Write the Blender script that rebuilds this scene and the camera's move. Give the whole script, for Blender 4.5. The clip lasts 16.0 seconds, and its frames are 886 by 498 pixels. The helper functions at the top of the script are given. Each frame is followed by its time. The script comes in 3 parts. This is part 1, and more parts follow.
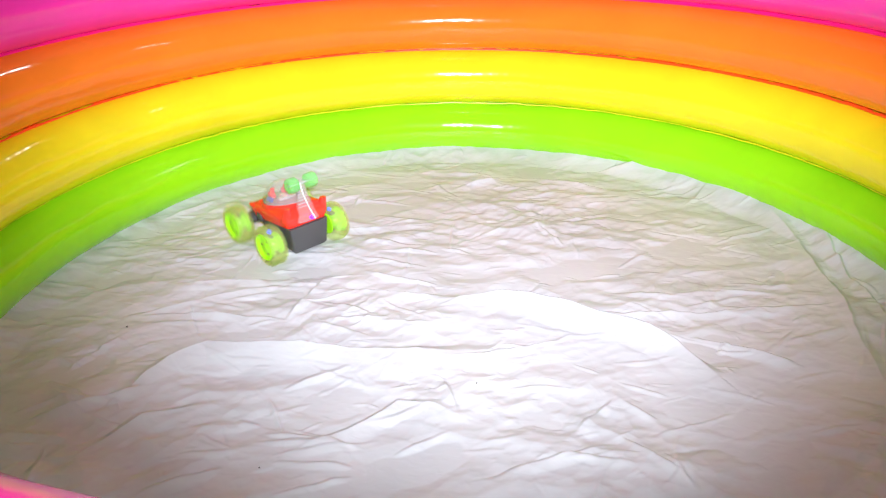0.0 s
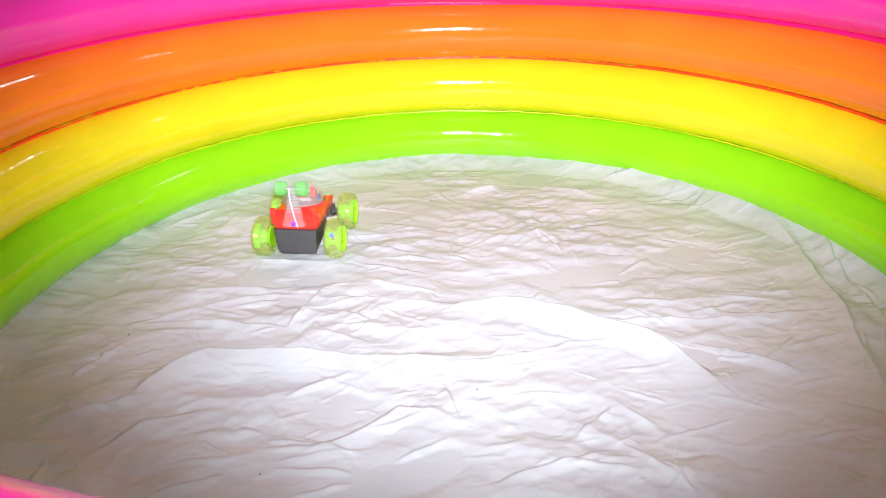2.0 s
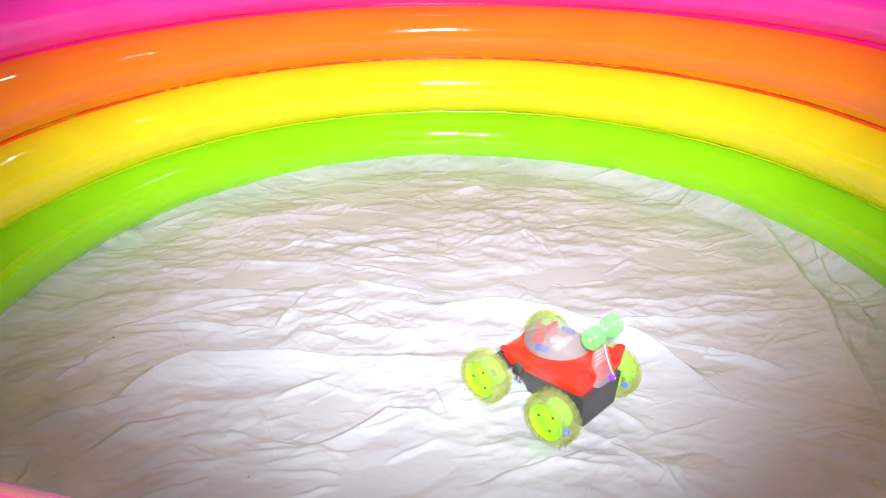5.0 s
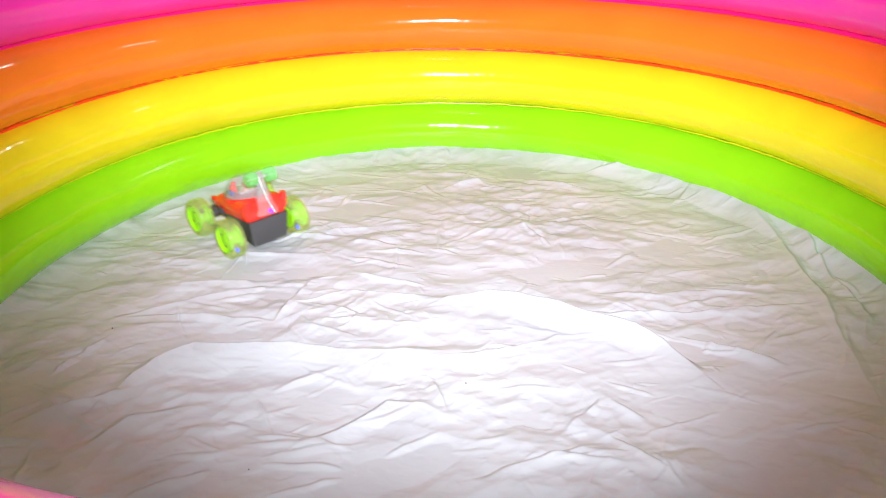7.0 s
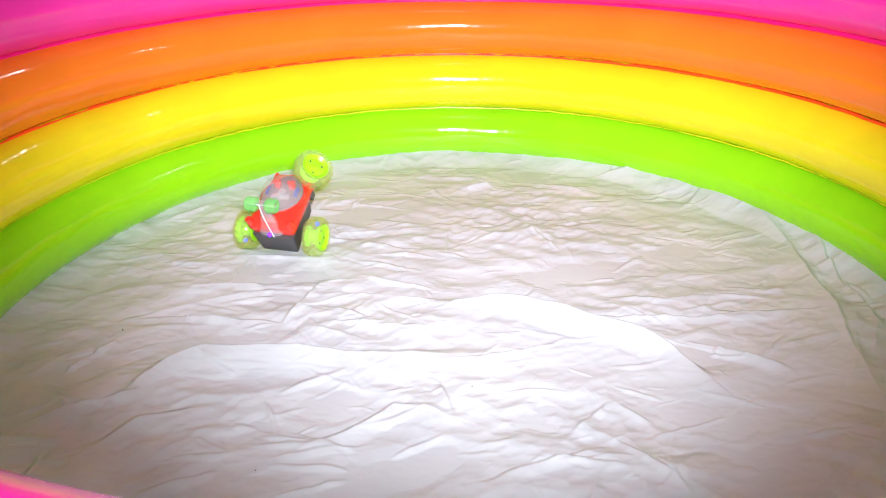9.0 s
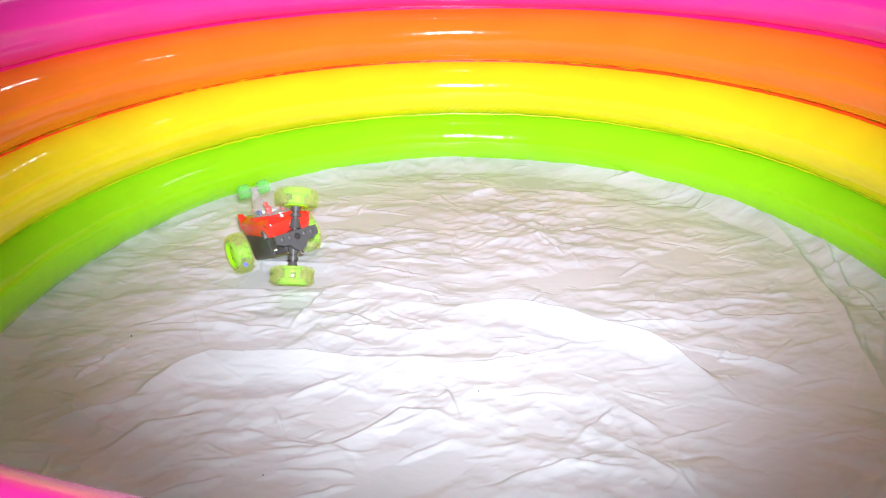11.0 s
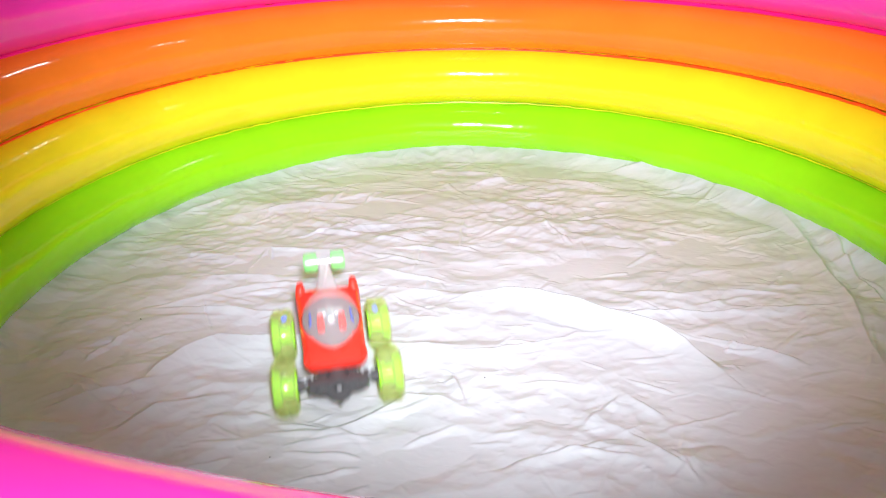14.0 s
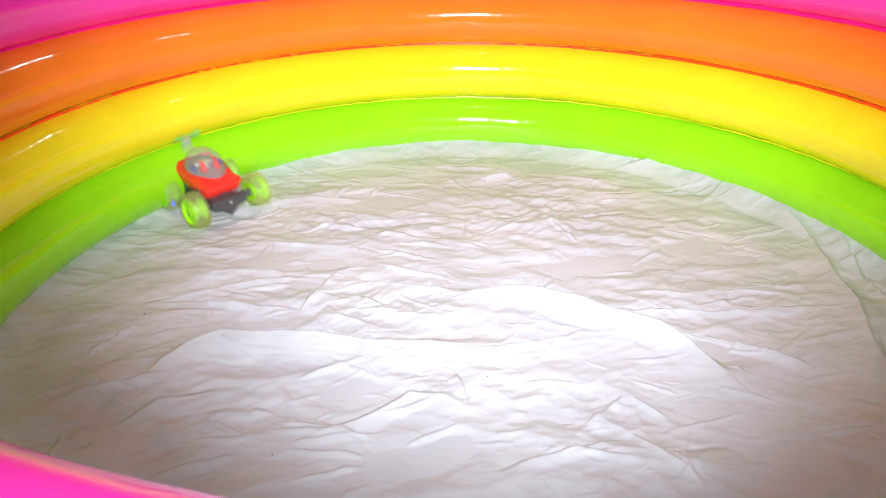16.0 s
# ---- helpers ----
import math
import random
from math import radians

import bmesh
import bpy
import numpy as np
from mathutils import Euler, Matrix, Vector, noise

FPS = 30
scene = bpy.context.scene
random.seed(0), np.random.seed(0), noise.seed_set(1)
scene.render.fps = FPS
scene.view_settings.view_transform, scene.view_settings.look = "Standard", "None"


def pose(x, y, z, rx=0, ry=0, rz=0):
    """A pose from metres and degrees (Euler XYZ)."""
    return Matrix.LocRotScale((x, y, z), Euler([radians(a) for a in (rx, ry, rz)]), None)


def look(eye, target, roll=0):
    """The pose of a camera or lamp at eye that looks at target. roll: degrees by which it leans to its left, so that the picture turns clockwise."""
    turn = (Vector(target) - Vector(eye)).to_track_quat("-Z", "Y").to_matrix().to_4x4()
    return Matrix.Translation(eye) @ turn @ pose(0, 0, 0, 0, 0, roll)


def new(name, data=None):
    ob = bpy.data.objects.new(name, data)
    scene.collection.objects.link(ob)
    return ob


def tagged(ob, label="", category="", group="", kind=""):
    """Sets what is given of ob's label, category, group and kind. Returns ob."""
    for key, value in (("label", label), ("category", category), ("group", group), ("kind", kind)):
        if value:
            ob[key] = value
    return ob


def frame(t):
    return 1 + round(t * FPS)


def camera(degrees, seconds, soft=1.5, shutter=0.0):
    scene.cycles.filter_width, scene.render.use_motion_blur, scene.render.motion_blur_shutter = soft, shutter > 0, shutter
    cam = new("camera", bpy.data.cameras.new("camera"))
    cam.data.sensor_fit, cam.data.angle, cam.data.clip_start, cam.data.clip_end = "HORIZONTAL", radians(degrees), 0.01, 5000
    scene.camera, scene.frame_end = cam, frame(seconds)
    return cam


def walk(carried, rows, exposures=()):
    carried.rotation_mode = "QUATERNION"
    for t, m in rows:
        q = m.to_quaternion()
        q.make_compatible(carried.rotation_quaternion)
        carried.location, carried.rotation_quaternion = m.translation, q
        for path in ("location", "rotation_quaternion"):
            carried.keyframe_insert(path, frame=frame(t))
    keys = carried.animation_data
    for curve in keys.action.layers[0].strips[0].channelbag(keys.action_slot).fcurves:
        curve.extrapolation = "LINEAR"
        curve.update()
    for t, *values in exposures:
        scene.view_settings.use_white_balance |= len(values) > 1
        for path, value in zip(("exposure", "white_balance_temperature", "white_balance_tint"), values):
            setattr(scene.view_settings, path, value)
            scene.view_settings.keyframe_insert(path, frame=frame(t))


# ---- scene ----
cam = camera(65.03, 16.0, soft=1.2, shutter=0.75)

# seconds, x, y, z, yaw, pitch, roll
CAMERA_ROWS = [
    (0.0, 0.0000, -0.8428, 0.6255, 1.87, -29.69, 0.48),
    (0.5, 0.0005, -0.8458, 0.6241, 2.05, -29.57, 0.65),
    (1.0, 0.0021, -0.8440, 0.6267, 1.93, -29.33, 0.79),
    (1.5, 0.0068, -0.8482, 0.6277, 1.75, -28.97, 0.83),
    (2.0, 0.0036, -0.8476, 0.6263, 2.09, -29.03, 0.83),
    (2.5, 0.0043, -0.8438, 0.6244, 1.73, -29.09, 0.83),
    (3.0, 0.0031, -0.8482, 0.6242, 1.42, -28.91, 0.96),
    (3.5, 0.0004, -0.8483, 0.6250, 1.22, -28.77, 0.81),
    (4.0, 0.0018, -0.8507, 0.6264, 1.15, -28.78, 0.69),
    (6.5, -0.0070, -0.8429, 0.6265, -0.07, -29.61, -0.04),
    (7.0, -0.0080, -0.8437, 0.6280, 0.26, -29.75, -0.24),
    (7.5, -0.0017, -0.8463, 0.6262, 0.79, -29.57, 0.03),
    (8.0, -0.0036, -0.8474, 0.6249, 1.64, -29.60, -0.03),
    (8.5, -0.0009, -0.8477, 0.6271, 1.34, -29.45, 0.11),
    (11.0, -0.0007, -0.8523, 0.6280, 1.96, -28.80, 0.68),
    (11.5, 0.0017, -0.8546, 0.6293, 2.16, -28.45, 0.69),
    (12.0, 0.0042, -0.8565, 0.6277, 3.14, -28.39, 1.13),
    (12.5, 0.0068, -0.8556, 0.6248, 3.10, -28.99, 0.84),
    (13.0, 0.0057, -0.8543, 0.6260, 2.98, -29.71, 1.09),
    (13.5, 0.0008, -0.8560, 0.6238, 3.60, -29.41, 1.08),
    (14.0, 0.0004, -0.8568, 0.6235, 2.77, -29.51, 0.42),
    (14.5, 0.0013, -0.8523, 0.6289, 3.09, -29.96, 0.18),
    (15.0, 0.0035, -0.8518, 0.6284, 3.20, -30.23, 0.42),
    (15.5, -0.0000, -0.8535, 0.6283, 3.55, -30.20, 0.38),
    (16.0, -0.0006, -0.8492, 0.6296, 3.11, -30.22, 0.08),
]
walk(cam, [(t, pose(x, y, z, 90 + p, 0, w) @ pose(0, 0, 0, 0, 0, -r)) for t, x, y, z, w, p, r in CAMERA_ROWS])

# ---- light ----
world = bpy.data.worlds.new("room_air")
world.use_nodes = True
world.node_tree.nodes["Background"].inputs["Color"].default_value = (0.9, 0.95, 1.0, 1)
world.node_tree.nodes["Background"].inputs["Strength"].default_value = 0.12
scene.world = world

# the beam of the video light that burns just above the camera
led = bpy.data.lights.new("video_light_beam", "SPOT")
led.energy, led.color, led.shadow_soft_size = 126.0, (0.94, 1.0, 1.09), 0.035
led.spot_size, led.spot_blend = radians(83), 1.0
led_ob = new("video_light_beam", led)
led_ob.matrix_world = look((0.025, -0.845, 0.685), (0.01, 1.46, 0.0))
# extra fill lamp, added to brighten the near rim and the floor corners
near_fill = bpy.data.lights.new("near_fill_light", "POINT")
near_fill.energy, near_fill.color, near_fill.shadow_soft_size = 8.0, (0.94, 1.0, 1.09), 0.035
near_fill_ob = new("near_fill_light", near_fill)
near_fill_ob.location = (0.025, -0.845, 0.685)
scene.view_settings.exposure = 0.0



# ---- materials ----
def mat(name, color, rough=0.5, metal=0.0, **inputs):
    m = bpy.data.materials.new(name)
    m.use_nodes = True
    b = m.node_tree.nodes["Principled BSDF"]
    b.inputs["Base Color"].default_value = (*color, 1)
    b.inputs["Roughness"].default_value = rough
    b.inputs["Metallic"].default_value = metal
    for k, v in inputs.items():
        b.inputs[k.replace("_", " ")].default_value = v
    return m


def nodes_of(m):
    return m.node_tree.nodes, m.node_tree.links, m.node_tree.nodes["Principled BSDF"]


def noise_node(m, scale, detail=4.0, stretch=(1, 1, 1), rough=0.5):
    n, l, b = nodes_of(m)
    co = n.new("ShaderNodeTexCoord")
    mp = n.new("ShaderNodeMapping")
    mp.inputs["Scale"].default_value = stretch
    tex = n.new("ShaderNodeTexNoise")
    tex.inputs["Scale"].default_value = scale
    tex.inputs["Detail"].default_value = detail
    tex.inputs["Roughness"].default_value = rough
    l.new(co.outputs["Object"], mp.inputs["Vector"])
    l.new(mp.outputs["Vector"], tex.inputs["Vector"])
    return tex


def tint(m, c1, c2, scale, stretch=(1, 1, 1), detail=4.0, lo=0.35, hi=0.65):
    """Base colour between two tones, by noise."""
    n, l, b = nodes_of(m)
    tex = noise_node(m, scale, detail, stretch)
    ramp = n.new("ShaderNodeValToRGB")
    ramp.color_ramp.elements[0].color, ramp.color_ramp.elements[1].color = (*c1, 1), (*c2, 1)
    ramp.color_ramp.elements[0].position, ramp.color_ramp.elements[1].position = lo, hi
    l.new(tex.outputs["Fac"], ramp.inputs["Fac"])
    l.new(ramp.outputs["Color"], b.inputs["Base Color"])


def bump(m, scale, strength, distance, stretch=(1, 1, 1), detail=4.0):
    n, l, b = nodes_of(m)
    tex = noise_node(m, scale, detail, stretch)
    bp = n.new("ShaderNodeBump")
    bp.inputs["Strength"].default_value, bp.inputs["Distance"].default_value = strength, distance
    old = b.inputs["Normal"].links
    if old:
        l.new(old[0].from_socket, bp.inputs["Normal"])
    l.new(tex.outputs["Fac"], bp.inputs["Height"])
    l.new(bp.outputs["Normal"], b.inputs["Normal"])


def vinyl(name, c):
    m = mat(name, c, 0.11)
    tint(m, tuple(v * 0.93 for v in c), c, 9.0)
    bump(m, 26.0, 0.08, 0.004, (1, 1, 0.35), 2.0)
    bump(m, 240.0, 0.05, 0.0006)
    return m


M_PINK = vinyl("pink_vinyl", (0.90, 0.035, 0.36))
M_ORANGE = vinyl("orange_vinyl", (0.95, 0.21, 0.018))
M_YELLOW = vinyl("yellow_vinyl", (0.93, 0.77, 0.016))
M_GREEN = vinyl("green_vinyl", (0.33, 0.80, 0.010))
M_SHEET = mat("white_film", (0.80, 0.79, 0.78), 0.42)
tint(M_SHEET, (0.555, 0.555, 0.577), (0.628, 0.628, 0.650), 5.0)


def creases(m, scale, strength, distance, stretch, turn=0.0):
    """Sharp fine creases: ridged noise as relief."""
    n, l, b = nodes_of(m)
    tex = noise_node(m, scale, 3.0, stretch)
    tex.noise_type = "RIDGED_MULTIFRACTAL"
    tex.inputs["Distortion"].default_value = 0.6
    tex.inputs["Vector"].links[0].from_node.inputs["Rotation"].default_value = (0, 0, turn)
    bp = n.new("ShaderNodeBump")
    bp.inputs["Strength"].default_value, bp.inputs["Distance"].default_value = strength, distance
    old = b.inputs["Normal"].links
    if old:
        l.new(old[0].from_socket, bp.inputs["Normal"])
    l.new(tex.outputs["Fac"], bp.inputs["Height"])
    l.new(bp.outputs["Normal"], b.inputs["Normal"])


creases(M_SHEET, 34.0, 0.50, 0.0012, (0.7, 1.6, 1), 0.25)
creases(M_SHEET, 85.0, 0.50, 0.0005, (0.8, 1.3, 1), -0.5)
M_WALL = mat("plaster", (0.70, 0.68, 0.64), 0.9)
tint(M_WALL, (0.67, 0.65, 0.61), (0.72, 0.70, 0.66), 1.5)
M_FLOOR = mat("floor_tile", (0.45, 0.42, 0.38), 0.4)
tint(M_FLOOR, (0.40, 0.37, 0.33), (0.48, 0.45, 0.41), 3.0)
M_RED = mat("red_plastic", (0.90, 0.040, 0.024), 0.20)
bump(M_RED, 300.0, 0.05, 0.0005)
M_DARK = mat("charcoal_plastic", (0.075, 0.072, 0.074), 0.42)
bump(M_DARK, 500.0, 0.12, 0.0005)


def see_through(name, tinted, body, share, rough):
    """Thin clear plastic: part of the light goes straight through, the rest meets a glossy surface."""
    m = mat(name, body, rough)
    n, l, b = nodes_of(m)
    clear = n.new("ShaderNodeBsdfTransparent")
    clear.inputs["Color"].default_value = (*tinted, 1)
    mix = n.new("ShaderNodeMixShader")
    mix.inputs["Fac"].default_value = share
    l.new(clear.outputs["BSDF"], mix.inputs[1])
    l.new(b.outputs["BSDF"], mix.inputs[2])
    l.new(mix.outputs["Shader"], n["Material Output"].inputs["Surface"])
    return m


M_CLEAR = see_through("clear_plastic", (0.97, 0.97, 0.97), (0.80, 0.78, 0.78), 0.14, 0.04)
M_ARM = see_through("tail_clear_plastic", (0.93, 0.92, 0.92), (0.74, 0.71, 0.72), 0.20, 0.06)
M_FACET = see_through("faceted_clear_plastic", (0.97, 0.94, 0.93), (0.82, 0.76, 0.76), 0.22, 0.05)
M_TYRE = see_through("clear_tyre", (0.955, 0.98, 0.80), (0.70, 0.78, 0.36), 0.16, 0.08)
bump(M_TYRE, 160.0, 0.25, 0.002, (1, 1, 1), 1.0)
M_RIB = see_through("ribbed_clear_plastic", (0.97, 0.97, 0.97), (0.85, 0.84, 0.85), 0.30, 0.06)
M_LEDW = mat("blue_wheel_led", (0.02, 0.08, 0.9), 0.2, Emission_Color=(0.0, 0.01, 1.0, 1), Emission_Strength=3.0)
M_CHIP = mat("circuit_board", (0.20, 0.24, 0.20), 0.3, 0.3)
M_LIME = mat("lime_plastic", (0.38, 0.88, 0.015), 0.3)
M_MINT = see_through("mint_plastic", (0.78, 0.99, 0.76), (0.34, 0.88, 0.30), 0.34, 0.15)
M_COCKPIT = mat("grey_cockpit_plastic", (0.30, 0.22, 0.22), 0.25, 0.2)
M_WHITE = mat("white_wire", (0.85, 0.84, 0.82), 0.35)
M_STEEL = mat("steel", (0.75, 0.75, 0.75), 0.2, 1.0)
M_BLUE = mat("blue_plastic", (0.05, 0.08, 0.45), 0.3)
M_SILVER = mat("silver_plastic", (0.78, 0.78, 0.80), 0.25, 0.6)
M_LEDB = mat("blue_led", (0.05, 0.05, 0.9), 0.2, Emission_Color=(0.14, 0.0, 1.0, 1), Emission_Strength=4.0)


# ---- mesh helpers ----
def mesh_ob(name, bm, material, smooth=True):
    me = bpy.data.meshes.new(name)
    bm.to_mesh(me)
    bm.free()
    me.materials.append(material)
    if smooth:
        me.polygons.foreach_set("use_smooth", [True] * len(me.polygons))
        me.set_sharp_from_angle(angle=radians(40))
    return new(name, me)


def part(name, bm, material, parent, label="", smooth=True):
    ob = mesh_ob(name, bm, material, smooth)
    ob.parent = parent
    return tagged(ob, label)


def box(bm, size, m, bevel=0.0):
    g = bmesh.ops.create_cube(bm, size=1.0, matrix=m @ Matrix.Diagonal((*size, 1)))
    if bevel:
        vs = set(g["verts"])
        es = [e for e in bm.edges if e.verts[0] in vs and e.verts[1] in vs]
        bmesh.ops.bevel(bm, geom=es, offset=bevel, segments=2, affect="EDGES", profile=0.5)


def rod(bm, r1, r2, depth, m, seg=24):
    bmesh.ops.create_cone(bm, cap_ends=True, segments=seg, radius1=r1, radius2=r2, depth=depth, matrix=m)


def lathe(bm, profile, seg=40, axis="X", cap=False):
    """Turn (along, radius) pairs round the axis."""
    rings = []
    for a, r in profile:
        ring = []
        for i in range(seg):
            c, s = math.cos(2 * math.pi * i / seg), math.sin(2 * math.pi * i / seg)
            ring.append(bm.verts.new({"X": (a, r * c, r * s), "Y": (r * s, a, r * c), "Z": (r * c, r * s, a)}[axis]))
        rings.append(ring)
    for p, q in zip(rings, rings[1:]):
        for i in range(seg):
            bm.faces.new((p[i], p[(i + 1) % seg], q[(i + 1) % seg], q[i]))
    if cap:
        bm.faces.new(rings[0])
        bm.faces.new(rings[-1])
    bmesh.ops.recalc_face_normals(bm, faces=bm.faces)


def loft(bm, rings, cap=True):
    """Skin equal-length closed rings of points."""
    vs = [[bm.verts.new(p) for p in ring] for ring in rings]
    n = len(vs[0])
    for a, b in zip(vs, vs[1:]):
        for i in range(n):
            bm.faces.new((a[i], a[(i + 1) % n], b[(i + 1) % n], b[i]))
    if cap:
        bm.faces.new(vs[0])
        bm.faces.new(vs[-1])
    bmesh.ops.recalc_face_normals(bm, faces=bm.faces)


def grid_noise(x, y, seed):
    """Smooth gradient noise on arrays."""
    rs = np.random.RandomState(seed)
    ang = rs.rand(256) * 2 * np.pi
    perm = rs.permutation(256)
    xi, yi = np.floor(x).astype(int), np.floor(y).astype(int)
    fx, fy = x - xi, y - yi

    def corner(i, j):
        a = ang[perm[(perm[(xi + i) % 256] + yi + j) % 256]]
        return np.cos(a) * (fx - i) + np.sin(a) * (fy - j)

    u, v = fx ** 3 * (fx * (fx * 6 - 15) + 10), fy ** 3 * (fy * (fy * 6 - 15) + 10)
    top = corner(0, 0) * (1 - u) + corner(1, 0) * u
    low = corner(0, 1) * (1 - u) + corner(1, 1) * u
    return (top * (1 - v) + low * v) * 1.5


# ---- the room that closes the place ----
def slab(name, size, centre, material, label):
    bm = bmesh.new()
    box(bm, size, Matrix.Translation(centre))
    return tagged(mesh_ob(name, bm, material, False), label, kind="structure")


slab("floor", (6.0, 6.0, 0.1), (0, 0, -0.062), M_FLOOR, "plain tiled room floor under the pool")
slab("wall_north", (6.0, 0.1, 2.6), (0, 3.05, 1.29), M_WALL, "plain painted plaster wall")
slab("wall_south", (6.0, 0.1, 2.6), (0, -3.05, 1.29), M_WALL, "plain painted plaster wall")
slab("wall_east", (0.1, 6.2, 2.6), (3.05, 0, 1.29), M_WALL, "plain painted plaster wall")
slab("wall_west", (0.1, 6.2, 2.6), (-3.05, 0, 1.29), M_WALL, "plain painted plaster wall")
slab("ceiling", (6.2, 6.2, 0.1), (0, 0, 2.64), M_WALL, "plain painted ceiling")
M_LAMP = mat("lit_diffuser", (0.9, 0.9, 0.9), 0.4, Emission_Color=(1.0, 0.98, 0.96, 1), Emission_Strength=980.0)


def ceiling_light(x, y):
    lamp = tagged(new("ceiling_light"), "round white ceiling light, switched on", "ceiling light", "ceiling lights")
    bm = bmesh.new()
    lathe(bm, [(2.590, 0.008), (2.590, 0.026), (2.560, 0.028), (2.556, 0.021)], 40, "Z")
    part("frame", bm, M_WALL, lamp)
    bm = bmesh.new()
    lathe(bm, [(2.557, 0.020), (2.553, 0.017), (2.551, 0.009), (2.550, 0.001)], 40, "Z")
    part("diffuser", bm, M_LAMP, lamp, "glowing white diffuser")
    lamp.location = (x, y, 0)


ceiling_light(0.40, 1.95)
ceiling_light(2.45, 0.50)


# ---- the inflatable pool ----
def tube(name, zc, half, r0, cx, rise, material, parent, label, seed, dent=None, kinks=()):
    """One air tube: a ring with a full section, puckered along its welds."""
    nu, nv = 1080, 28
    u = np.linspace(0, 2 * np.pi, nu, endpoint=False)[:, None]
    v = np.linspace(0, 2 * np.pi, nv, endpoint=False)[None, :]
    s = np.sin(v)
    weld = np.abs(s) ** 6
    pucker = grid_noise(u * 60 + 0 * v, 0 * u + seed + 0 * v, seed) * 0.5 + grid_noise(u * 23 + 0 * v, 0 * u + seed + 3.3 + 0 * v, seed + 1) * 0.5
    a = 0.066
    r = r0 - a * np.cos(v) + 0.0022 * pucker * weld + 0.0016 * grid_noise(u * 7 + 0 * v, v * 1.2, seed + 2) + 0.00022 * grid_noise(u * 45 + 0 * v, v * 1.5, seed + 6)
    z = zc + half * s * (1 + 0.012 * pucker * weld) + 0.0015 * grid_noise(u * 3 + 0 * v, 0 * u + 0.5 + 0 * v, seed + 4)
    # the tubes stand a little higher on the east side
    z = z + rise * np.clip(np.cos(u), 0, 1) ** 1.5
    for ang in kinks:
        w = np.exp(-(((u - radians(ang) - 0.03 * np.sin(v * 2) + np.pi) % (2 * np.pi) - np.pi) / 0.010) ** 2)
        r = r + 0.0016 * w * (np.cos(v) > -0.2) * (0.5 - 0.5 * s)
    if dent:
        ang, width, push, drop = dent
        w = np.exp(-(((u - radians(ang) + np.pi) % (2 * np.pi) - np.pi) / radians(width)) ** 2)
        r, z = r + push * w, z - drop * w
    co = np.stack([cx + r * np.cos(u), r * np.sin(u), z + 0 * u], -1).reshape(-1, 3)
    i, j = np.meshgrid(np.arange(nu), np.arange(nv), indexing="ij")
    f = np.stack([i * nv + j, ((i + 1) % nu) * nv + j, ((i + 1) % nu) * nv + (j + 1) % nv, i * nv + (j + 1) % nv], -1).reshape(-1, 4)
    me = bpy.data.meshes.new(name)
    me.from_pydata(co.tolist(), [], f.tolist())
    me.materials.append(material)
    me.polygons.foreach_set("use_smooth", [True] * len(me.polygons))
    ob = new(name, me)
    ob.parent = parent
    return tagged(ob, label)


pool = tagged(new("inflatable_pool"), "round inflatable paddling pool with green, yellow, orange and pink rings", "paddling pool")
tube("air_ring", 0.060, 0.0612, 0.7515, 0.007, 0.003, M_GREEN, pool, "glossy lime green lowest air ring", 11, None, (26, 29, 37, 52, 141, 158))
tube("air_ring", 0.182, 0.0632, 0.7490, 0.003, 0.008, M_YELLOW, pool, "glossy yellow air ring", 23)
tube("air_ring", 0.302, 0.0596, 0.7480, -0.007, 0.0125, M_ORANGE, pool, "glossy orange air ring", 37)
tube("air_ring", 0.420, 0.0612, 0.7460, -0.016, 0.018, M_PINK, pool, "glossy pink topmost air ring", 41, (283, 22, 0.03, 0.0))
# seam colours carry the light and shade that bounce between the tubes
M_SEAM_R = mat("orange_weld_bounce", (0.92, 0.085, 0.010), 0.3)
M_SEAM_M = mat("magenta_weld_bounce", (0.80, 0.010, 0.20), 0.3)
M_SEAM_Y = mat("amber_weld_bounce", (0.74, 0.70, 0.010), 0.3)


def weld(z, r, cx, rise, thick, material, seed):
    """The welded lip between two tubes, a thin wavy cord with crease light in its colour."""
    bm = bmesh.new()
    rings = []
    for i in range(480):
        a = 2 * math.pi * i / 480
        w = noise.noise(Vector((math.cos(a) * 9, math.sin(a) * 9, seed)))
        q = noise.noise(Vector((math.cos(a) * 38, math.sin(a) * 38, seed)))
        rr, zz, t = r + 0.0012 * q, z + rise * max(math.cos(a), 0) ** 1.5 + 0.0010 * w + 0.0016 * q, thick * (1 + 0.4 * q)
        rings.append([bm.verts.new((cx + (rr + t * math.cos(b)) * math.cos(a), (rr + t * math.cos(b)) * math.sin(a), zz + t * math.sin(b)))
                      for b in [k * math.pi / 4 for k in range(8)]])
    for i in range(480):
        p, q = rings[i], rings[(i + 1) % 480]
        for k in range(8):
            bm.faces.new((p[k], q[k], q[(k + 1) % 8], p[(k + 1) % 8]))
    part("weld", bm, material, pool, "welded seam between two air rings, bounced light put into its colour")


weld(0.1195, 0.7318, 0.005, 0.0055, 0.0016, M_SEAM_Y, 1.0)
weld(0.2420, 0.7298, -0.002, 0.0100, 0.0030, M_SEAM_R, 2.0)
weld(0.3595, 0.7292, -0.011, 0.0150, 0.0040, M_SEAM_M, 3.0)
bm = bmesh.new()
lathe(bm, [(-0.008, 0.001), (-0.008, 0.75), (-0.002, 0.757), (0.0012, 0.750), (0.0012, 0.700), (-0.002, 0.690), (-0.002, 0.001)], 96, "Z")
part("pool_floor", bm, M_GREEN, pool, "thin vinyl floor of the pool")


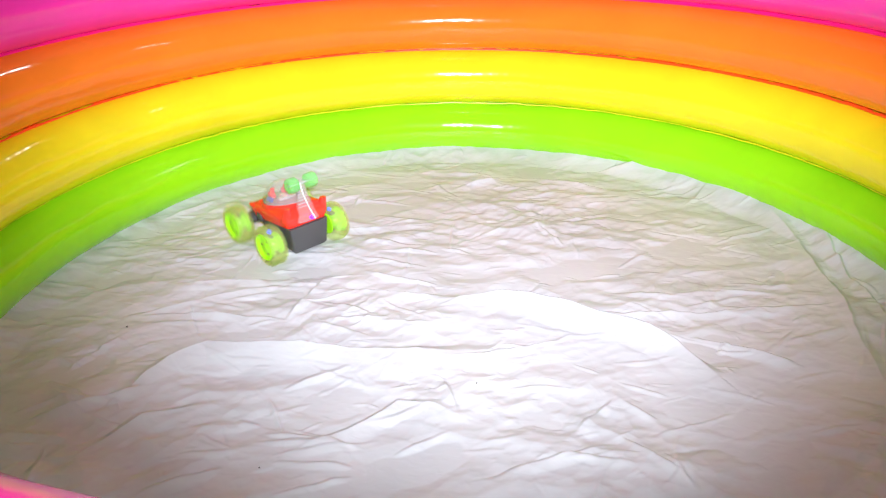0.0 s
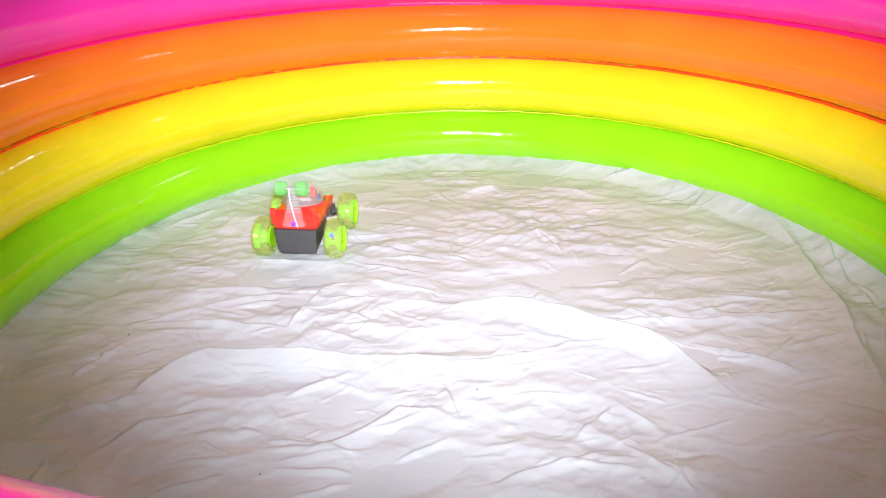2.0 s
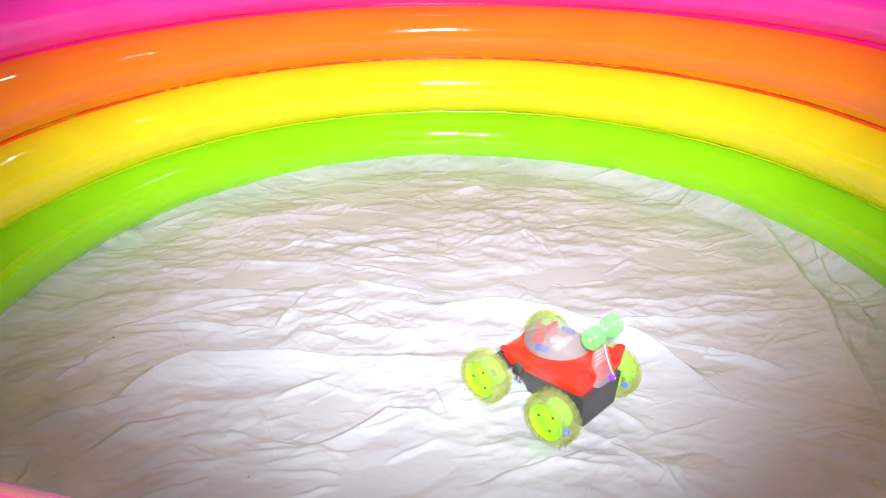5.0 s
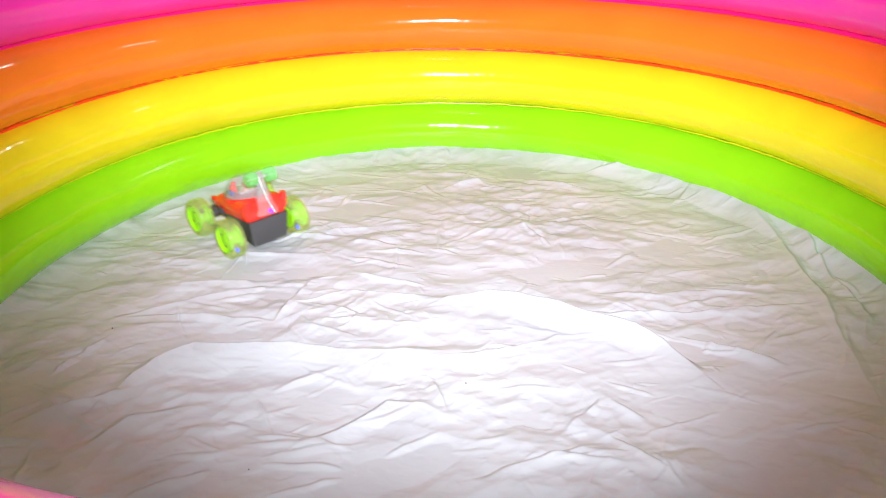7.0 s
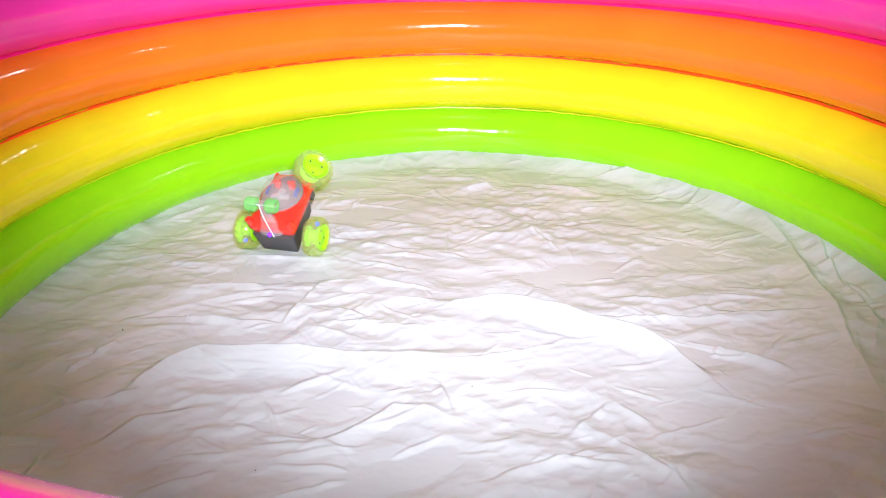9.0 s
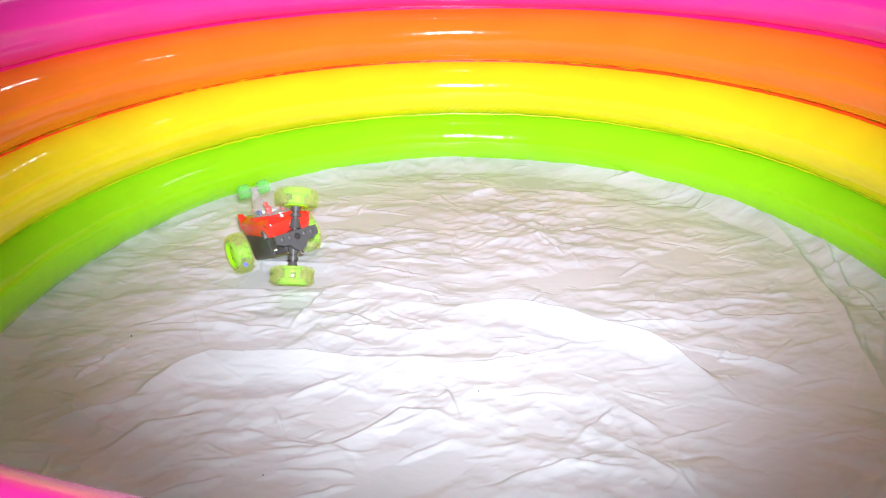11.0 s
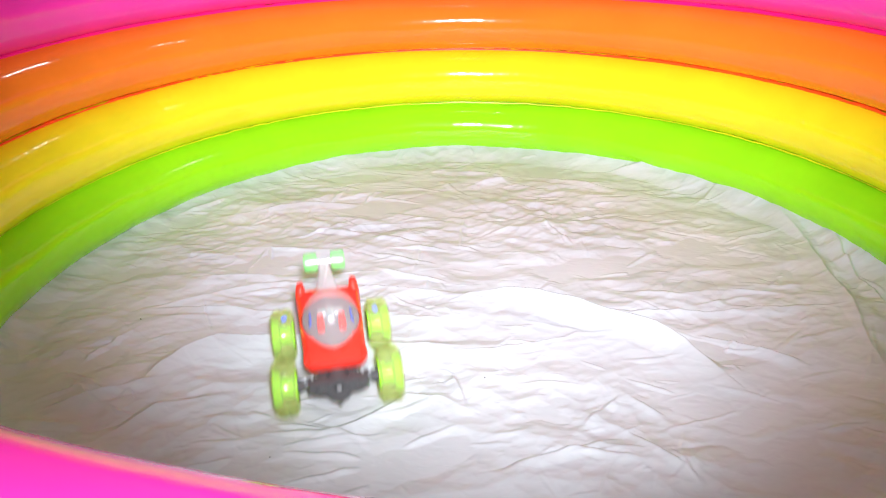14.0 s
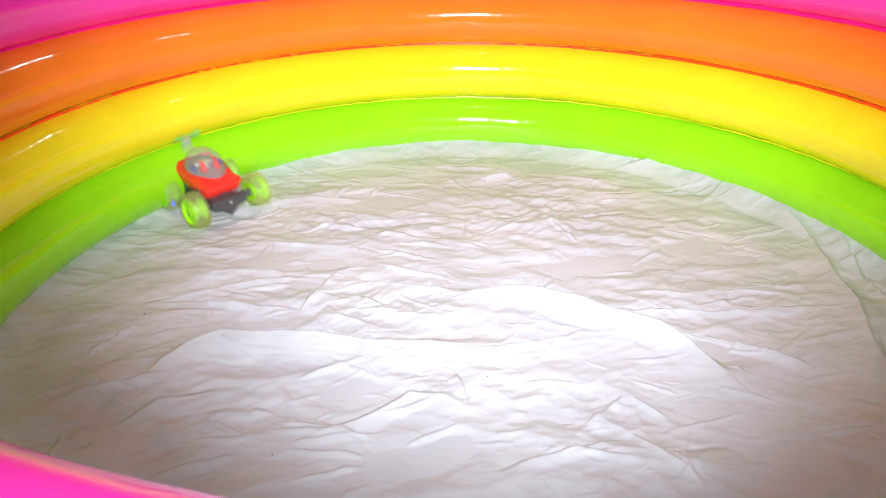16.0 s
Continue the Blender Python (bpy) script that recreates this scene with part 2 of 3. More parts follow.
# ---- the crumpled sheet on the pool's floor ----
def fold(x, y, pts, height, width):
    """A ridge along a bent line: steep on its far side, a broad slope on the near one."""
    best = np.full(x.shape, 9.0)
    along = np.zeros(x.shape)
    side = np.zeros(x.shape)
    n = len(pts) - 1
    for k in range(n):
        (ax, ay), (bx, by) = pts[k], pts[k + 1]
        dx, dy = bx - ax, by - ay
        ln = dx * dx + dy * dy
        t = np.clip(((x - ax) * dx + (y - ay) * dy) / ln, 0, 1)
        ex, ey = x - ax - t * dx, y - ay - t * dy
        d = np.hypot(ex, ey)
        m = d < best
        best = np.where(m, d, best)
        along = np.where(m, (k + t) / n, along)
        side = np.where(m, np.sign(dx * ey - dy * ex), side)
    w = np.where(side > 0, width * 0.45, width * 1.5)
    return height * np.clip(1 - best / w, 0, 1) ** 1.25 * np.sin(np.pi * np.clip(along * 0.96 + 0.02, 0, 1)) ** 0.75


def facet_field(x, y, cell_x, cell_y, turn, seed):
    """Distance to the nearest of many scattered points, in stretched and turned cells: cones that meet in sharp straight borders."""
    rs = np.random.RandomState(seed)
    jx, jy, lift = rs.rand(64, 64), rs.rand(64, 64), rs.rand(64, 64) * 0.5
    u = (x * math.cos(turn) + y * math.sin(turn)) / cell_x + 40
    v = (y * math.cos(turn) - x * math.sin(turn)) / cell_y + 40
    ui, vi = np.floor(u).astype(int), np.floor(v).astype(int)
    best = np.full(x.shape, 9.0)
    for i in (-1, 0, 1):
        for j in (-1, 0, 1):
            p, q = (ui + i) % 64, (vi + j) % 64
            best = np.minimum(best, np.hypot(u - ui - i - jx[p, q], v - vi - j - jy[p, q]) + lift[p, q])
    return best


def crumpled_sheet():
    n = 880
    g = np.linspace(-0.80, 0.80, n)
    step = g[1] - g[0]
    x, y = np.meshgrid(g, g, indexing="ij")
    wx = x + 0.008 * grid_noise(x * 6 + 5, y * 6, 71) + 0.003 * grid_noise(x * 23 + 5, y * 23, 73)
    wy = y + 0.008 * grid_noise(x * 6, y * 6 + 9, 72) + 0.003 * grid_noise(x * 23, y * 23 + 9, 74)
    z = 0.0040 * grid_noise(x * 4, y * 7, 61) + 0.0015 * grid_noise(x * 9, y * 15, 62)
    # stiff film breaks into flat facets with sharp borders, larger ones first
    patchy = np.clip(0.75 + 0.9 * grid_noise(x * 3.5 + 2, y * 4.5, 63), 0.25, 1.5)
    z += 0.0075 * facet_field(wx, wy, 0.150, 0.062, 0.25, 81)
    z += 0.0052 * patchy * facet_field(wx, wy, 0.070, 0.032, -0.35, 82)
    z += 0.0025 * patchy * facet_field(wx, wy, 0.030, 0.017, 0.55, 83)
    rs = np.random.RandomState(5)
    # sharp pinched creases, most of them running across
    for k in range(2200):
        big = rs.rand() ** 3.0
        half = 0.008 + 0.060 * big
        wide = (0.0030 + 0.0075 * big) * (0.7 + 0.6 * rs.rand())
        high = wide * (0.10 + 0.32 * rs.rand() ** 1.5) * rs.choice((1, 1, 1, -0.5))
        cx, cy = rs.uniform(-0.76, 0.76, 2)
        turn = rs.normal(0.05, 0.42) + 0.25 * cx + (rs.rand() < 0.30) * rs.choice((-0.9, 0.9, 0.6))
        i0, i1 = (max(0, int((cx - half - wide - 0.03 + 0.8) / step)), min(n, int((cx + half + wide + 0.03 + 0.8) / step) + 1))
        j0, j1 = (max(0, int((cy - half - wide - 0.03 + 0.8) / step)), min(n, int((cy + half + wide + 0.03 + 0.8) / step) + 1))
        dx, dy = wx[i0:i1, j0:j1] - cx, wy[i0:i1, j0:j1] - cy
        u, v = dx * math.cos(turn) + dy * math.sin(turn), dy * math.cos(turn) - dx * math.sin(turn)
        w = np.where(v > 0, wide * (0.35 + 0.5 * rs.rand()), wide)
        taper = np.clip(1 - (u / half) ** 2, 0, 1)
        z[i0:i1, j0:j1] += high * taper * np.clip(1 - np.abs(v) / (w * (0.3 + 0.7 * taper)), 0, 1)
    z = z - np.percentile(z, 12)
    calm = np.zeros_like(z)
    raised = np.zeros_like(z)
    for pts, h, w in FOLDS:
        f = fold(wx, wy, pts, h, w)
        raised += f
        calm = np.maximum(calm, np.clip(f / 0.012, 0, 0.5))
    for ax, ay, bx, by, h in CREASES:
        raised += fold(wx, wy, [(ax, ay), (bx, by)], h, 0.0035 + 1.3 * h)
    z = z * (1 - calm) + raised
    rad = np.hypot(x - 0.007, y)
    ang = np.arctan2(y, x)
    bare = np.exp(-((ang - 2.72) / 0.42) ** 4)
    edge = 0.746 + 0.010 * grid_noise(ang * 6, 0 * ang + 2, 55) + 0.006 * grid_noise(ang * 23, 0 * ang + 7, 56) - 0.030 * bare
    lift = 0.025 + 0.016 * np.exp(-((ang - 0.55) / 0.5) ** 2) - 0.014 * bare + 0.007 * grid_noise(ang * 7 + 3, 0 * ang + 4, 57) + 0.004 * grid_noise(ang * 24, rad * 30, 58)
    z = 0.0025 + np.maximum(z, 0) * np.clip((0.78 - rad) / 0.10, 0.25, 1) + lift * np.clip((rad - 0.648) / 0.066, 0, 1) ** 1.3
    keep = rad < edge
    idx = np.arange(n * n).reshape(n, n)
    ok = keep[:-1, :-1] & keep[1:, :-1] & keep[1:, 1:] & keep[:-1, 1:]
    f = np.stack([idx[:-1, :-1], idx[1:, :-1], idx[1:, 1:], idx[:-1, 1:]], -1)[ok]
    used = np.unique(f)
    remap = np.zeros(n * n, int)
    remap[used] = np.arange(len(used))
    co = np.stack([x, y, z], -1).reshape(-1, 3)[used]
    me = bpy.data.meshes.new("floor_sheet")
    me.from_pydata(co.tolist(), [], remap[f].tolist())
    me.materials.append(M_SHEET)
    me.polygons.foreach_set("use_smooth", [True] * len(me.polygons))
    return tagged(new("floor_sheet", me), "crumpled white plastic sheet spread over the pool floor", "plastic sheet")


# bent lines of the big folds, height and width
FOLDS = [
    ([(-0.04, 0.074), (0.055, 0.082), (0.108, 0.070), (0.255, 0.006), (0.312, -0.036), (0.348, -0.100)], 0.026, 0.030),
    ([(-0.449, -0.155), (-0.404, -0.084), (-0.366, -0.055), (-0.235, -0.054), (-0.168, -0.060), (0.03, -0.048)], 0.022, 0.038),
    ([(0.579, 0.396), (0.600, 0.259), (0.589, 0.101), (0.564, -0.118)], 0.013, 0.038),
    ([(-0.205, -0.256), (-0.138, -0.209), (-0.086, -0.159), (-0.035, -0.165), (0.005, -0.183)], 0.009, 0.018),
    ([(-0.536, 0.325), (-0.438, 0.356), (-0.333, 0.405), (-0.233, 0.417)], 0.011, 0.022),
    ([(0.237, 0.587), (0.426, 0.595), (0.568, 0.462)], 0.014, 0.030),
    ([(-0.524, 0.025), (-0.398, 0.072), (-0.299, 0.118)], 0.010, 0.019),
    ([(-0.440, -0.231), (-0.400, -0.192), (-0.314, -0.168)], 0.009, 0.022),
]
# short straight creases: both ends and height
CREASES = [
    (-0.029, -0.112, -0.005, -0.172, 0.005), (-0.550, -0.198, -0.422, -0.138, 0.007), (-0.473, 0.114, -0.323, 0.137, 0.008),
    (-0.508, 0.029, -0.268, 0.023, 0.005), (-0.268, 0.023, -0.230, 0.150, 0.006), (0.035, -0.283, 0.182, -0.229, 0.005),
    (0.189, -0.210, 0.266, -0.289, 0.0028), (0.244, -0.210, 0.347, -0.169, 0.0028),
    (0.141, -0.206, 0.200, -0.149, 0.004), (0.167, 0.044, 0.536, 0.061, 0.006), (0.341, -0.014, 0.459, -0.065, 0.008),
    (0.214, -0.154, 0.250, -0.182, 0.003), (-0.359, -0.308, -0.274, -0.274, 0.006), (-0.194, 0.106, -0.027, 0.082, 0.006),
    (0.017, -0.069, 0.142, -0.024, 0.005), (-0.301, 0.296, -0.056, 0.343, 0.007), (-0.014, 0.506, 0.110, 0.565, 0.007),
    (0.110, 0.565, 0.307, 0.490, 0.007), (0.644, 0.291, 0.638, 0.024, 0.008),
]
sheet = crumpled_sheet()


# ---- dark crumbs on the sheet ----
M_CRUMB = mat("crumb", (0.05, 0.045, 0.04), 0.8)
for cx, cy, size in ((0.020, -0.123, 0.0010), (-0.505, -0.005, 0.0011), (-0.235, -0.272, 0.0009)):
    bm = bmesh.new()
    bmesh.ops.create_icosphere(bm, subdivisions=2, radius=size)
    for v in bm.verts:
        v.co *= 1 + 0.35 * noise.noise(v.co * 700 + Vector((cx * 90, 0, 0)))
    crumb = tagged(mesh_ob("crumb", bm, M_CRUMB), "tiny dark crumb lying on the sheet", "crumb", "crumbs on the sheet")
    tops = [v.co.z for v in sheet.data.vertices if abs(v.co.x - cx) < 0.003 and abs(v.co.y - cy) < 0.003]
    crumb.location = (cx, cy, max(tops) + size * 0.5)


# ---- the stunt car ----
L, W, R = 0.110, 0.129, 0.036


def corner_ring(z, hw0, hw1, y0, y1, rc, dy=0.0):
    """A rounded four-sided ring at the height z; hw0 and hw1 are its half widths behind and in front."""
    pts = []
    for cx, cy, a0 in ((1, 1, 0), (-1, 1, 90), (-1, -1, 180), (1, -1, 270)):
        for k in range(5):
            a = radians(a0 + k * 22.5)
            hw = hw1 if cy > 0 else hw0
            pts.append((cx * (hw - rc) + rc * math.cos(a), (y1 if cy > 0 else y0) - cy * rc + rc * math.sin(a), z))
    return pts


def lean(bm):
    """The shell slopes down towards the front."""
    for v in bm.verts:
        v.co.y += 0.010
        v.co.z += 0.0095 - 0.15 * v.co.y
    return bm


def make_car():
    car = tagged(new("toy_car"), "remote-controlled stunt car, red shell, clear wheels, raised tail", "toy car")
    # chassis: a plain box behind, a ribbed gear case in front
    bm = bmesh.new()
    loft(bm, [corner_ring(-0.022, 0.0315, 0.028, -0.022, 0.066, 0.003), corner_ring(-0.018, 0.0340, 0.030, -0.025, 0.070, 0.003),
              corner_ring(0.027, 0.0385, 0.034, -0.026, 0.076, 0.003)])
    part("chassis", bm, M_DARK, car, "charcoal plastic chassis box")
    bm = bmesh.new()
    loft(bm, [corner_ring(-0.022, 0.024, 0.014, 0.070, 0.096, 0.003), corner_ring(-0.010, 0.030, 0.020, 0.068, 0.100, 0.003),
              corner_ring(0.018, 0.033, 0.026, 0.066, 0.094, 0.003)])
    case = part("gear_case", bm, M_DARK, car, "ribbed charcoal gear case")
    for k in range(-3, 4):
        bm = bmesh.new()
        box(bm, (0.0022, 0.010, 0.020), pose(k * 0.0075, 0.094, -0.002, 8, 0, 0), 0.0006)
        part("rib", bm, M_DARK, case)
    bm = bmesh.new()
    for i in range(12):
        a = 2 * math.pi * i / 12
        rod(bm, 0.0008, 0.0008, 0.0022, pose(0.0032 * math.cos(a), 0, 0.0032 * math.sin(a), 0, -math.degrees(a), 0), 6)
    ring_mesh = bm
    for s in (-1, 1):
        for y in (0.085, 0.092):
            bm = bmesh.new()
            rod(bm, 0.0024, 0.0020, 0.0016, pose(0, 0, 0, 0, s * 90, 0), 10)
            part("screw", bm, M_STEEL, car).location = (s * 0.029, y - 0.004, -0.012)
    # shell: a sill, a sloped deck, horns behind and in front
    bm = bmesh.new()
    loft(bm, [corner_ring(0.0150, 0.0385, 0.0350, -0.0310, 0.091, 0.008), corner_ring(0.028, 0.0430, 0.0385, -0.0345, 0.100, 0.009),
              corner_ring(0.037, 0.0435, 0.0385, -0.0340, 0.100, 0.009), corner_ring(0.043, 0.0400, 0.0345, -0.0295, 0.091, 0.010),
              corner_ring(0.048, 0.0330, 0.0270, -0.0230, 0.076, 0.012)])
    for s in (-1, 1):
        loft(bm, [[(s * (0.0360 + 0.0082 * (1 - 0.40 * t * t) * math.cos(a)), -0.021 - 0.009 * t + 0.012 * (1 - 0.45 * t) * math.sin(a), 0.028 + 0.024 * t)
                   for a in [2 * math.pi * i / 12 for i in range(12)]] for t in (0.0, 0.3, 0.6, 0.85, 0.98, 1.04)])
        box(bm, (0.010, 0.020, 0.003), pose(s * 0.028, 0.077, 0.0445, -24, s * 10, 0), 0.001)
    part("shell", lean(bm), M_RED, car, "glossy red plastic upper shell")
    for s in (-1, 1):
        bm = bmesh.new()
        loft(bm, [[(s * (0.033 + 0.003 * t) + 0.0066 * (1 - 0.55 * t * t) * math.cos(a), 0.084 + 0.016 * t, 0.036 + 0.002 * t + 0.0066 * (1 - 0.55 * t * t) * math.sin(a))
                   for a in [2 * math.pi * i / 12 for i in range(12)]] for t in (0.0, 0.4, 0.75, 1.0)])
        part("horn", lean(bm), M_RED, car)
        bm = bmesh.new()
        box(bm, (0.009, 0.014, 0.016), pose(s * 0.036, 0.078, 0.017, 10, 0, 0), 0.002)
        part("bracket", bm, M_DARK, car)
    # canopy: a drop, blunt behind and pointed in front, with a faceted rear half
    for name, front, material, label in (("canopy", True, M_CLEAR, "clear plastic canopy front"), ("canopy", False, M_FACET, "faceted clear plastic canopy rear")):
        bm = bmesh.new()
        rows = []
        for i in range(13):
            e = math.pi / 2 * i / 12
            row = []
            for k in range(17):
                a = (0 if front else math.pi) + math.pi * k / 16
                c, s = math.cos(a), math.sin(a)
                ly = 0.052 if front else 0.044
                wx = 0.0385 * (1 - (0.26 * max(s, 0) ** 2 if front else 0))
                row.append(bm.verts.new((wx * c * math.cos(e), 0.038 + ly * s * math.cos(e), 0.043 + 0.042 * math.sin(e))))
            rows.append(row)
        for p, q in zip(rows, rows[1:]):
            for k in range(16):
                bm.faces.new((p[k], p[k + 1], q[k + 1], q[k]))
        bmesh.ops.remove_doubles(bm, verts=bm.verts, dist=1e-5)
        bmesh.ops.recalc_face_normals(bm, faces=bm.faces)
        part(name, lean(bm), material, car, label, front)
    bm = bmesh.new()
    ring = [(0.0388 * math.cos(a) * (1 - 0.26 * max(math.sin(a), 0) ** 2), 0.038 + (0.0525 if math.sin(a) > 0 else 0.0445) * math.sin(a)) for a in [2 * math.pi * i / 40 for i in range(40)]]
    loft(bm, [[(x * k, 0.038 + (y - 0.038) * k, z) for x, y in ring] for k, z in ((1.03, 0.041), (1.03, 0.0475), (0.98, 0.0490), (0.96, 0.045))], False)
    part("canopy_rim", lean(bm), M_RED, car, "raised red rim round the canopy")
    bm = bmesh.new()
    loft(bm, [[(x * k, 0.038 + (y - 0.038) * k, z) for x, y in ring] for k, z in ((0.94, 0.046), (0.94, 0.0500), (0.90, 0.0510))])
    part("cockpit_floor", lean(bm), M_COCKPIT, car, "silver cockpit floor under the canopy")
    for s in (-1, 1):
        bm = bmesh.new()
        box(bm, (0.010, 0.013, 0.016), pose(s * 0.0135, 0.058, 0.056, -15, 0, 0), 0.003)
        box(bm, (0.008, 0.006, 0.007), pose(s * 0.0135, 0.054, 0.067, -15, 0, 0), 0.002)
        part("seat", lean(bm), M_RED, car, "red plastic seat under the canopy")
        bm = bmesh.new()
        box(bm, (0.003, 0.020, 0.010), pose(s * 0.027, 0.042, 0.054, 0, s * -15, 0), 0.001)
        part("side_trim", lean(bm), M_BLUE, car, "dark blue trim under the canopy")
    bm = bmesh.new()
    box(bm, (0.012, 0.024, 0.010), Matrix.Translation((0, 0.036, 0.053)), 0.003)
    box(bm, (0.034, 0.010, 0.006), Matrix.Translation((0, 0.030, 0.053)), 0.002)
    part("dashboard", lean(bm), M_SILVER, car, "silver plastic dashboard")
    # tail arm: broad where it leaves the sill, narrow at its wheels
    bm = bmesh.new()
    rings = []
    for k in range(11):
        t = k / 10
        y = -0.026 + 0.011 * t ** 0.8
        z = 0.036 + 0.070 * t
        hw, th = 0.0065 + 0.0150 * (1 - t) ** 1.4, 0.0035 + 0.006 * (1 - t)
        rings.append([(hw * math.copysign(abs(math.cos(a)) ** 0.6, math.cos(a)), y + 0.004 + th * math.copysign(abs(math.sin(a)) ** 0.6, math.sin(a)), z)
                      for a in [2 * math.pi * i / 20 for i in range(20)]])
    loft(bm, rings)
    arm = part("tail_arm", bm, M_ARM, car, "clear plastic tail arm")
    for k in range(9):
        bm = bmesh.new()
        t = 0.24 + 0.08 * k
        box(bm, (2 * (0.0055 + 0.011 * (1 - t) ** 1.4), 0.002, 0.0016), Matrix.Translation((0, -0.026 + 0.011 * t ** 0.8 + 0.005, 0.036 + 0.070 * t)), 0.0004)
        part("rib", bm, M_RIB, arm)
    bm = bmesh.new()
    loft(bm, [[(0.0010 * math.cos(a) - 0.004 + 0.013 * (1 - t) ** 1.8, -0.0275 + 0.011 * t ** 0.8 - 0.0065 * (1 - t) + 0.0008 * math.sin(a) - 0.0005, 0.038 + 0.065 * t) for a in [math.pi / 4 * i for i in range(8)]]
              for t in [k / 10 for k in range(11)]])
    part("wire", bm, M_WHITE, arm, "thin white wire along the tail")
    bm = bmesh.new()
    rod(bm, 0.0022, 0.0022, 0.050, pose(0, -0.0146, 0.1017, 0, 90, 0), 12)
    part("tail_axle", bm, M_SILVER, car)
    for s in (-1, 1):
        bm = bmesh.new()
        lathe(bm, [(s * 0.009, 0.002), (s * 0.009, 0.011), (s * 0.011, 0.0128), (s * 0.025, 0.0128), (s * 0.027, 0.011), (s * 0.0265, 0.006), (s * 0.025, 0.002)], 28)
        part("tail_wheel", bm, M_MINT, car, "small mint green tail wheel").location = (0, -0.0146, 0.1017)
    bm = bmesh.new()
    bmesh.ops.create_uvsphere(bm, u_segments=12, v_segments=8, radius=0.0036)
    part("led", bm, M_LEDB, car, "glowing violet light").location = (0.002, -0.0340, 0.043)
    # front swing axle
    bm = bmesh.new()
    rod(bm, 0.0050, 0.0050, W - 0.03, pose(0, 0, 0, 0, 90, 0), 16)
    rod(bm, 0.014, 0.012, 0.018, pose(0, 0.002, 0, -90, 0, 0), 24)
    rod(bm, 0.007, 0.006, 0.005, pose(0, 0.0125, 0, -90, 0, 0), 20)
    for s in (-1, 1):
        rod(bm, 0.010, 0.0075, 0.016, pose(s * 0.022, 0, 0, 0, s * 90, 0), 16)
        rod(bm, 0.0085, 0.0085, 0.006, pose(s * 0.036, 0, 0, 0, 90, 0), 16)
        rod(bm, 0.0065, 0.0085, 0.008, pose(s * 0.046, 0, 0, 0, s * 90, 0), 16)
    axle = part("front_axle", bm, M_DARK, car, "charcoal swinging front axle")
    bm = bmesh.new()
    wings = [(-0.037, 0.010), (0.037, 0.010), (0.038, -0.004), (0.027, -0.010), (0.017, -0.011), (0.010, -0.020), (0.0, -0.027), (-0.010, -0.020), (-0.017, -0.011), (-0.027, -0.010), (-0.038, -0.004)]
    loft(bm, [[(x * k, y, z * k) for x, z in wings] for k, y in ((0.96, 0.004), (1.0, 0.006), (1.0, 0.013), (0.95, 0.015))])
    for x in (-0.026, -0.013, 0.013, 0.026):
        box(bm, (0.006, 0.003, 0.008), pose(x, 0.0155, 0.001), 0.001)
    part("bumper_plate", bm, M_DARK, car, "charcoal pointed bumper plate").location = (0, L, 0)
    bm = bmesh.new()
    rod(bm, 0.004, 0.0035, 0.002, pose(0, 0.0155, 0, -90, 0, 0), 14)
    part("axle_screw", bm, M_STEEL, car).location = (0, L, 0)
    part("tow_ring", ring_mesh, M_STEEL, car, "small bright steel ring").location = (0, L + 0.014, -0.026)
    axle.location = (0, L, 0)
    wheels = []
    for s, y in ((-1, 0), (1, 0), (-1, L), (1, L)):
        wheels.append(make_wheel(car, s, y))
    return car, axle, wheels


